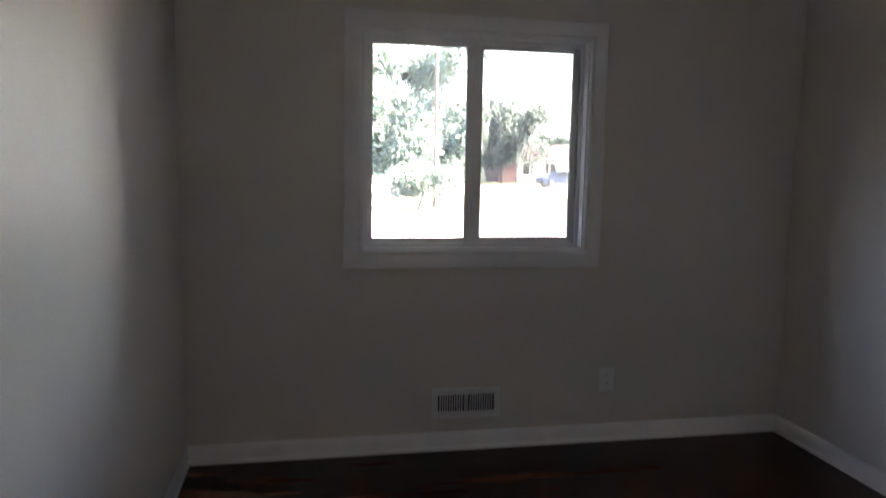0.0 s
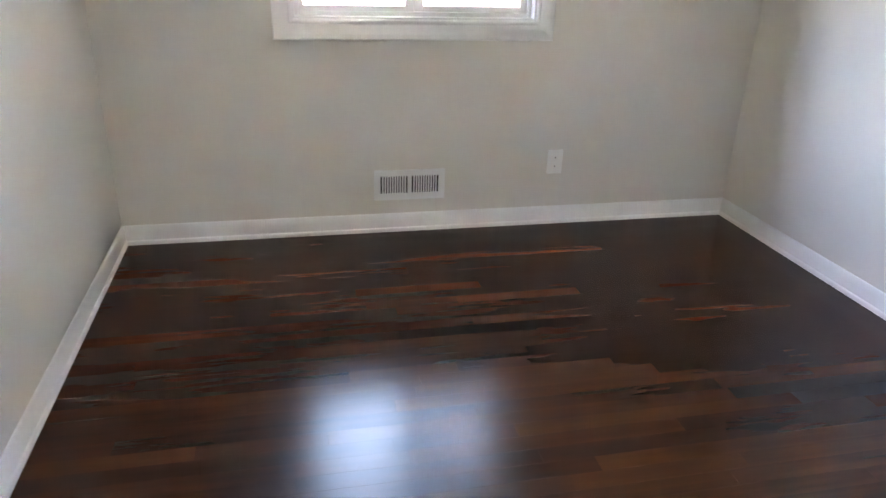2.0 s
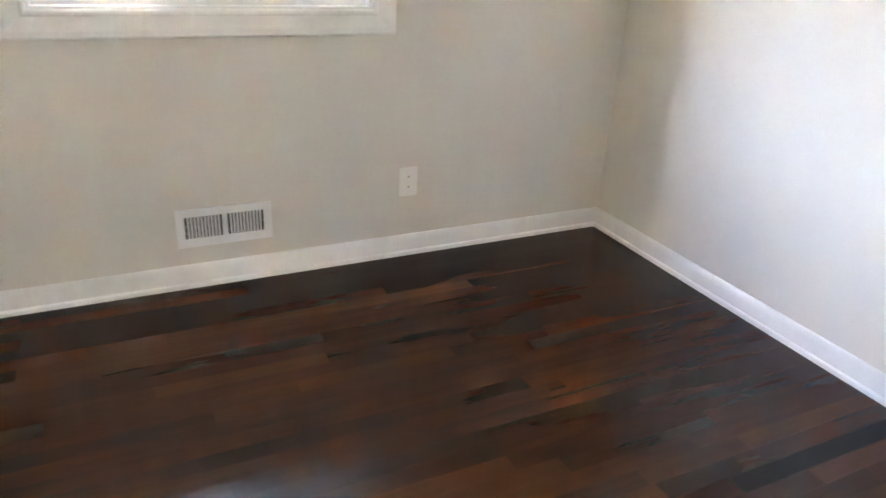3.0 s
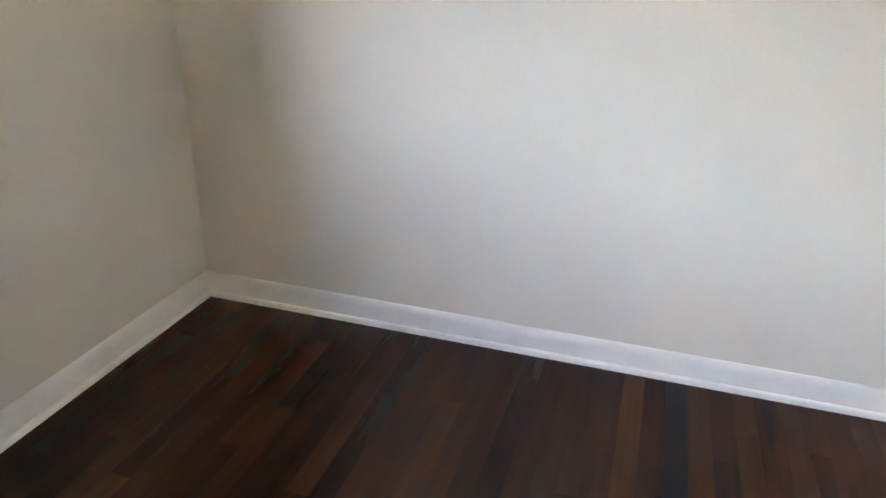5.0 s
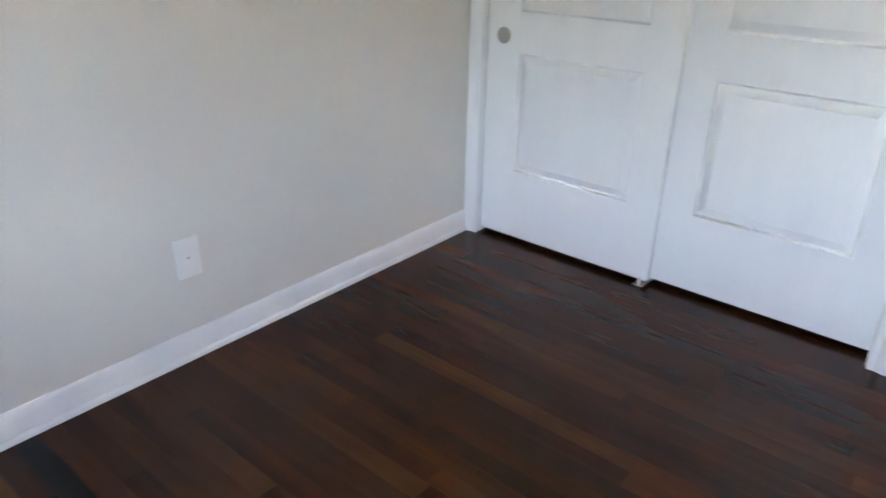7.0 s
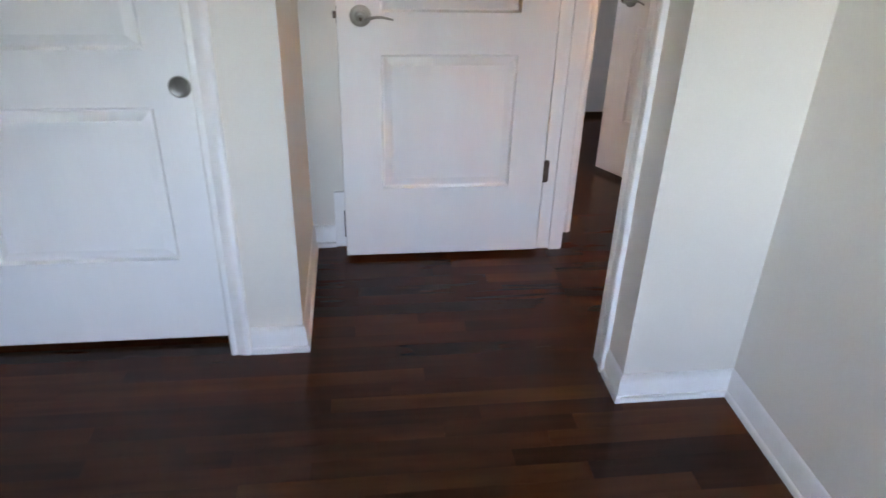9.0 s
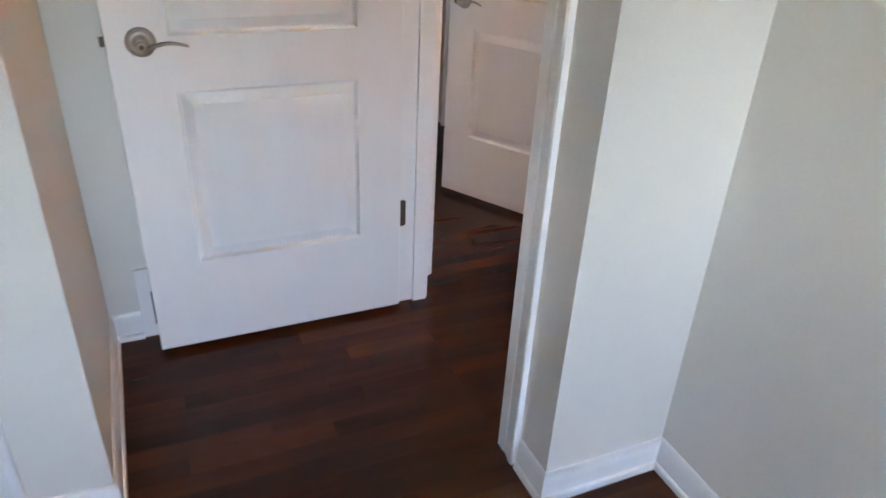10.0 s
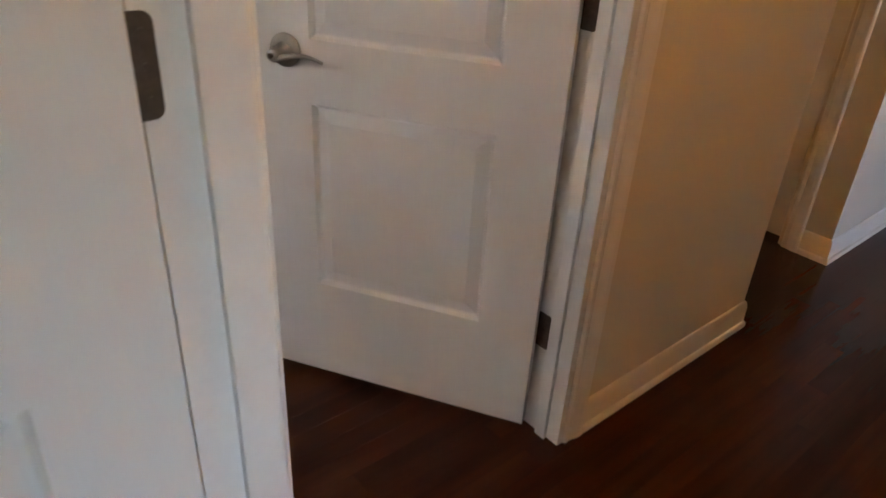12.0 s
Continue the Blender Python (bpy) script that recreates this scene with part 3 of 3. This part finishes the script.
lw = structure(empty("window_2", pose((LX0 + LX1) / 2, 0.10, LZ0)), "white window of the daylit room past the hall", "window")
wi = lw.matrix_world.inverted()
bm = bmesh.new()
for r in frame_rows(LX0, LX1, LZ0, LZ1, 0.04, 0.06, 0.13):
    bx(bm, *r, m=wi)
part("window_frame", bm, VINYL, lw)
sw3 = structure(empty("window_3", pose(0.10, -4.65, 1.58, 0, 0, 90)), "small white window of the room across the hall", "window")
part("window_frame", boxes(*frame_rows(-0.15, 0.15, 0, 0.34, 0.02, -0.03, 0.04)), VINYL, sw3)


# ---------------------------------------------------------------- wall plates and registers
def wall_plate(m, screws, label):
    """Blank cover plate in local xz, facing local -y, with screws at the given heights."""
    root = empty("wall_plate", m)
    b = bmesh.new()
    rounded_plate(b, 0.074, 0.117, 0.005, 0.005, Matrix.Rotation(radians(90), 4, "X"))
    part("plate", b, PLATE, root, bevel=0.0016)
    for dz in screws:
        b = bmesh.new()
        cyl(b, (0, -0.005, dz), (0, -0.0062, dz), 0.0034, n=12)
        sc = part("screw", b, NICKEL, root)
        part("screw_slot", boxes((-0.0028, 0.0028, -0.0065, -0.0062, dz - 0.0005, dz + 0.0005)), SLOT, sc)
    return tagged(root, label, "wall plate", "wall plates")


wall_plate(pose(-0.937, 0.012, 0.313), (0.021, -0.021), "white wall plate with two screws above the baseboard")
wall_plate(pose(0.012, -2.007, 0.313, 0, 0, -90), (0.0,), "white wall plate with one centre screw")
wall_plate(pose(-2.902, -1.575, 0.350, 0, 0, 90), (0.0,), "white wall plate with one centre screw")

sw = empty("light_switch", pose(-2.803, -2.951, 1.145, 0, 0, 180))
b = bmesh.new()
rounded_plate(b, 0.076, 0.119, 0.005, 0.005, Matrix.Rotation(radians(90), 4, "X"))
part("plate", b, PLATE, sw, bevel=0.0016)
part("toggle", boxes((-0.005, 0.005, -0.013, -0.005, -0.004, 0.010)), PLATE, sw, bevel=0.0015)
for dz in (0.030, -0.030):
    b = bmesh.new()
    cyl(b, (0, -0.005, dz), (0, -0.0060, dz), 0.0032, n=12)
    part("screw", b, NICKEL, sw)
tagged(sw, "white toggle light switch on the short wall", "light switch")


def register(name, m, w, h, sx, z0, z1, gap, n, label, fill=0.25):
    """Wall register: enamel plate with two banks of upright louvres before a black sheet that stands for the shade
    inside.
    """
    root = empty(name, m)
    half = w / 2
    rows = [(-half, half, -0.007, 0, z1, h), (-half, half, -0.007, 0, 0, z0), (-half, -half + sx, -0.007, 0, z0, z1), (half - sx, half, -0.007, 0, z0, z1), (-gap / 2, gap / 2, -0.007, 0, z0, z1)]
    bm = boxes(*rows)
    bmesh.ops.remove_doubles(bm, verts=bm.verts, dist=1e-6)
    part("plate", bm, METALW, root)
    part("rim", boxes(*frame_rows(-half - 0.001, half + 0.001, -0.001, h + 0.001, 0.006, -0.0085, 0)), METALW, root, bevel=0.002)
    # no hollow here: the shade between louvres is this sheet's black colour
    part("duct_shade", boxes((-half + sx, half - sx, -0.0006, -0.0001, z0, z1)), BLACK, root, "thin black sheet painted for the shade between louvres")
    for a, c in ((-half + sx, -gap / 2), (gap / 2, half - sx)):
        st = (c - a) / n
        for k in range(1, n):
            x = a + k * st
            bm = bmesh.new()
            bx(bm, -st * fill, st * fill, -0.0062, -0.0008, z0, z1, Matrix.Translation((x, 0, 0)))
            part("louvre", bm, METALW, root)
    for x in (-half + sx * 0.45, half - sx * 0.45):
        b = bmesh.new()
        cyl(b, (x, -0.007, h / 2), (x, -0.0085, h / 2), 0.0035, n=10)
        part("screw", b, METALW, root)
    return tagged(root, label, "vent")


register("wall_register", pose(-1.640, 0.012, 0.157), 0.328, 0.141, 0.028, 0.030, 0.112, 0.018, 11, "white steel heating register with upright louvres under the window")
register("baseboard_register", pose(-1.945, -3.90, 0.0, 0, 0, 180), 0.308, 0.225, 0.034, 0.035, 0.150, 0.016, 15, "white baseboard register behind the open door", 0.34)

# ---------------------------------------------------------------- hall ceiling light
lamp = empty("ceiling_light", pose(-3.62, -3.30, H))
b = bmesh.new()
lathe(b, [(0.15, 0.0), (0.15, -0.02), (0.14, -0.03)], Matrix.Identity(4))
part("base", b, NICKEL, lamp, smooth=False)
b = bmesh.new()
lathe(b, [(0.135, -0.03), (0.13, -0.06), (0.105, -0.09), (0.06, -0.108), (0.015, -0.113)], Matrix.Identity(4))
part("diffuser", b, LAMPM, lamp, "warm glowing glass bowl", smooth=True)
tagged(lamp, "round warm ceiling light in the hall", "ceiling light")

# ---------------------------------------------------------------- outdoors
G = -0.55
bm = bmesh.new()
ng = 40
gx = [(-1 + 2 * k / ng) for k in range(ng + 1)]
grid = [[bm.verts.new((math.copysign(abs(u) ** 2.2 * 1500, u), math.copysign(abs(v) ** 2.2 * 1500, v) + 1, G)) for u in gx] for v in gx]
for j in range(ng):
    for i in range(ng):
        bm.faces.new((grid[j][i], grid[j][i + 1], grid[j + 1][i + 1], grid[j + 1][i]))
structure(link("ground", bm, GRASS), "sunlit dry lawn reaching to the horizon", "ground")
structure(link("driveway", boxes((-60, 60, 1.4, 22.5, G - 0.05, G + 0.015)), CONC), "broad pale concrete drive in full sun", "driveway")
structure(link("road", boxes((-120, 120, 41.0, 58.0, G - 0.05, G + 0.012)), CONC), "pale sunlit street past the lawn", "road")


def tree(name, x, y, height, crown_r, base, seed, leaf_mat, label, stems=1, leaves=2600, size=0.28):
    rng = random.Random(seed)
    root = empty(name, pose(x, y, G))
    b = bmesh.new()
    for s in range(stems):
        a = s * 2 * math.pi / max(stems, 1) + rng.random()
        lean = 0.0 if stems == 1 else 0.35 * crown_r
        p = Vector((0.12 * math.cos(a) * (stems > 1), 0.12 * math.sin(a) * (stems > 1), -0.1))
        q = Vector((lean * math.cos(a), lean * math.sin(a), base + 0.25 * (height - base)))
        r = 0.022 * height if stems == 1 else 0.02 * height
        cyl(b, p, q, r, r * 0.6, 10)
        for k in range(5):
            a2 = rng.random() * 6.28
            t = q + Vector((math.cos(a2) * crown_r * 0.6, math.sin(a2) * crown_r * 0.6, (height - base) * (0.15 + 0.45 * rng.random())))
            cyl(b, q - Vector((0, 0, 0.1)), t, r * 0.5, r * 0.15, 7)
    part("trunk", b, BARK, root)
    cz = (height + base) / 2
    clumps = [(Vector((rng.gauss(0, 0.42) * crown_r, rng.gauss(0, 0.42) * crown_r, cz + rng.uniform(-0.42, 0.40) * (height - base))), rng.uniform(0.22, 0.46) * crown_r) for _ in range(26)]
    vs, fs = [], []
    for k in range(leaves):
        c, r = clumps[k % len(clumps)]
        d = Vector((rng.gauss(0, 1), rng.gauss(0, 1), rng.gauss(0, 0.75))).normalized() * r * rng.uniform(0.55, 1.05)
        p = c + d
        u = Vector((rng.gauss(0, 1), rng.gauss(0, 1), rng.gauss(0, 1))).normalized()
        w = u.orthogonal().normalized()
        s = size * rng.uniform(0.6, 1.3)
        i = len(vs)
        vs += [p - u * s, p + w * s * 0.45, p + u * s, p - w * s * 0.45]
        fs.append((i, i + 1, i + 2, i + 3))
    me = bpy.data.meshes.new("crown")
    me.from_pydata(vs, [], fs)
    me.materials.append(leaf_mat)
    ob = new("crown", me)
    ob.parent = root
    return tagged(root, label, "tree")


tree("tree", 3.6, 37.5, 9.0, 3.6, 1.9, 3, LEAF, "tall leafy green tree across the lawn", leaves=24000, size=0.18)
tree("tree", 9.5, 60, 7.5, 3.2, 1.6, 5, LEAF, "distant green tree beside the street", leaves=14000, size=0.20)
tree("tree", 17.0, 66, 8.2, 4.6, 1.4, 7, LEAF, "broad green tree near the brick house", leaves=20000, size=0.22)
tree("tree", -3.0, 52, 8.0, 3.4, 1.6, 9, LEAF, "distant green tree past the street", leaves=14000, size=0.20)
tree("shrub", 1.95, 25.4, 1.6, 1.45, 0.78, 11, LEAF2, "multi-stemmed rounded shrub on the lawn", stems=5, leaves=9000, size=0.085)
tree("shrub", 4.3, 31.0, 1.65, 0.95, 0.3, 13, LEAF2, "low round green bush on the lawn", stems=3, leaves=5000, size=0.075)
tree("shrub", 11.9, 57.0, 1.5, 1.3, 0.2, 15, LEAF2, "low green bushes beside the street", stems=3, leaves=1400, size=0.16)
wrng = random.Random(40)
wv, wf = [], []
for k in range(42000):
    a = wrng.uniform(-1.5, 1.5)
    r = wrng.uniform(92, 104)
    top = 6.3 + 1.3 * math.sin(a * 17) + 0.9 * math.sin(a * 41 + 1)
    # unseen west stretch raised to hold back horizon light on the walls
    top += 15.0 * min(1.0, max(0.0, (-0.05 - a) / 0.15))
    p = Vector((r * math.sin(a), r * math.cos(a), G + wrng.uniform(0, 1) ** 0.8 * top))
    u = Vector((wrng.gauss(0, 1), wrng.gauss(0, 1), wrng.gauss(0, 1))).normalized()
    w = u.orthogonal().normalized()
    q = wrng.uniform(0.5, 1.0)
    i = len(wv)
    wv += [p - u * q, p + w * q * 0.6, p + u * q, p - w * q * 0.6]
    wf.append((i, i + 1, i + 2, i + 3))
me = bpy.data.meshes.new("woods")
me.from_pydata(wv, [], wf)
me.materials.append(LEAF)
tagged(new("woods", me), "far belt of green trees, raised out of view westward to block low sky", "woods", kind="stuff")
pole = empty("utility_pole", pose(3.0, 26.6, G))
b = bmesh.new()
cyl(b, (0, 0, -0.2), (0, 0, 7.6), 0.085, 0.06, 14)
part("mast", b, BARK, pole)
part("crossarm", boxes((-0.8, 0.8, -0.05, 0.05, 7.0, 7.12)), BARK, pole)
tagged(pole, "slim weathered wooden utility pole on the lawn", "utility pole")

house = empty("house", pose(24.5, 71, G))
part("wall", boxes((-4.6, 8, 0, 8, 0, 2.6)), SIDING, house)
part("brick_wing", boxes((-6.6, -4.6, -0.6, 7, 0, 2.7)), BRICK, house, "red brick wing")
bm = bmesh.new()
for x0, x1, y0, y1, z0, z1 in ((-5.0, 8.4, -0.8, 8.8, 2.6, 4.3), (-7.0, -4.2, -1.0, 7.4, 2.7, 4.1)):
    ymid = (y0 + y1) / 2
    ridge = [(x0 + 1.2, ymid, z1), (x1 - 1.2, ymid, z1)]
    v = [bm.verts.new(c) for c in ((x0, y0, z0), (x1, y0, z0), (x1, y1, z0), (x0, y1, z0), *ridge)]
    for f in ((0, 1, 5, 4), (2, 3, 4, 5), (1, 2, 5), (3, 0, 4), (3, 2, 1, 0)):
        bm.faces.new([v[k] for k in f])
part("roof", bm, ROOFM, house, "dull red shingle roof")
for k in range(4):
    w = part("window", boxes((-3.8 + k * 2.6, -2.6 + k * 2.6, -0.06, 0.02, 0.9, 2.1)), CARG, house)
    part("window_frame", boxes(*frame_rows(-3.9 + k * 2.6, -2.5 + k * 2.6, 0.8, 2.2, 0.1, -0.1, 0.0)), VINYL, w)
for k in range(5):
    part("porch_post", boxes((-4.3 + k * 1.1, -4.2 + k * 1.1, -0.7, -0.6, 0, 2.6)), VINYL, house)
tagged(house, "low red-roofed brick house with a white porch", "house")

car = empty("car", pose(19.6, 55.5, G + 0.013, 0, 0, 4))
prof = [(-2.2, 0.35), (-2.25, 0.75), (-1.9, 0.92), (-1.2, 0.98), (-0.65, 1.42), (0.75, 1.45), (1.45, 1.0), (2.1, 0.95), (2.25, 0.7), (2.2, 0.35)]
part("body", prism(prof, [lambda x, z: Vector((x, -0.85, z)), lambda x, z: Vector((x, 0.85, z))]), CARP, car, bevel=0.06)
part("side_window", prism([(-1.0, 1.0), (-0.6, 1.36), (0.7, 1.38), (1.2, 1.02)], [lambda x, z: Vector((x, -0.865, z)), lambda x, z: Vector((x, 0.865, z))]), CARG, car)
for x in (-1.4, 1.4):
    for y in (-0.8, 0.8):
        b = bmesh.new()
        cyl(b, (x, y - 0.1, 0.33), (x, y + 0.1, 0.33), 0.33, n=24)
        w = part("wheel", b, RUBBER, car)
        b = bmesh.new()
        cyl(b, (x, y - 0.11, 0.33), (x, y + 0.11, 0.33), 0.2, n=20)
        part("rim", b, NICKEL, w)
tagged(car, "dark blue saloon car parked at the street", "car")

# ---------------------------------------------------------------- floor boards
PW, GAPW, PT = 0.057, 0.00015, 0.020
board_cache = {}


def board_mesh(length, material):
    key = (round(length, 3), material.name)
    if key not in board_cache:
        L, w, e = key[0] - GAPW, PW - GAPW, 0.0001
        bm = bmesh.new()
        lo = [bm.verts.new((x, y, -PT)) for x, y in ((0, 0), (L, 0), (L, w), (0, w))]
        md = [bm.verts.new((x, y, -e)) for x, y in ((0, 0), (L, 0), (L, w), (0, w))]
        hi = [bm.verts.new((x, y, 0)) for x, y in ((e, e), (L - e, e), (L - e, w - e), (e, w - e))]
        for a, c in ((lo, md), (md, hi)):
            for k in range(4):
                bm.faces.new((a[k], a[(k + 1) % 4], c[(k + 1) % 4], c[k]))
        bm.faces.new(hi)
        me = bpy.data.meshes.new("board")
        bm.to_mesh(me)
        bm.free()
        me.materials.append(material)
        board_cache[key] = me
    return board_cache[key]


rng = random.Random(21)
LENGTHS = (0.35, 0.5, 0.65, 0.8, 1.0, 1.25)
floor = bpy.data.objects["floor"]
DARK_Y = -1.538


def row_pieces(x0, x1):
    """Board lengths that fill a row from the east end x1 back to x0."""
    out, x = [], x1
    first = True
    while x > x0 + 0.001:
        L = rng.choice(LENGTHS)
        if first:
            L *= rng.uniform(0.4, 1.0)
            first = False
        L = round(min(L, x - x0), 3)
        if 0.001 < x - L - x0 < 0.2:
            L = round(x - x0, 3)
        out.append((x - L, L))
        x -= L
    return out


k0 = int(math.floor((-3.9 - DARK_Y) / PW))
k1 = int(math.ceil((0.012 - DARK_Y) / PW))
rest_v, rest_f = [], []


def add_joined(x, y, L):
    me = board_mesh(L, WOODJ)
    i = len(rest_v)
    rest_v.extend([(v.co.x + x, v.co.y + y, v.co.z) for v in me.vertices])
    rest_f.extend([tuple(i + j for j in p.vertices) for p in me.polygons])


for k in range(k0, k1):
    y = DARK_Y + k * PW
    x0 = -2.902 if y > -2.96 else -2.583
    x1 = 0.012 if y > -3.45 else -1.70
    pieces = row_pieces(x0, x1)
    if k == 0:
        pieces = [(-0.68, 0.692)] + row_pieces(x0, -0.68)
    for j, (x, L) in enumerate(pieces):
        ob = new("board", board_mesh(L, DARKWOOD if (k == 0 and j == 0) else WOOD))
        ob.location = (x, y, 0)
        ob.parent = floor
for k in range(k0 - 30, k1):
    y = DARK_Y + k * PW
    if y < -5.50:
        continue
    for x, L in row_pieces(-9.0 if y > -4.05 else -4.85, -2.902 if y > -2.96 else (-2.583 if y > -3.95 else 0.012)):
        add_joined(x, y, L)
me = bpy.data.meshes.new("hall_boards")
me.from_pydata(rest_v, [], rest_f)
me.materials.append(WOODJ)
hb = tagged(new("hall_boards", me), kind="stuff")
hb.parent = floor
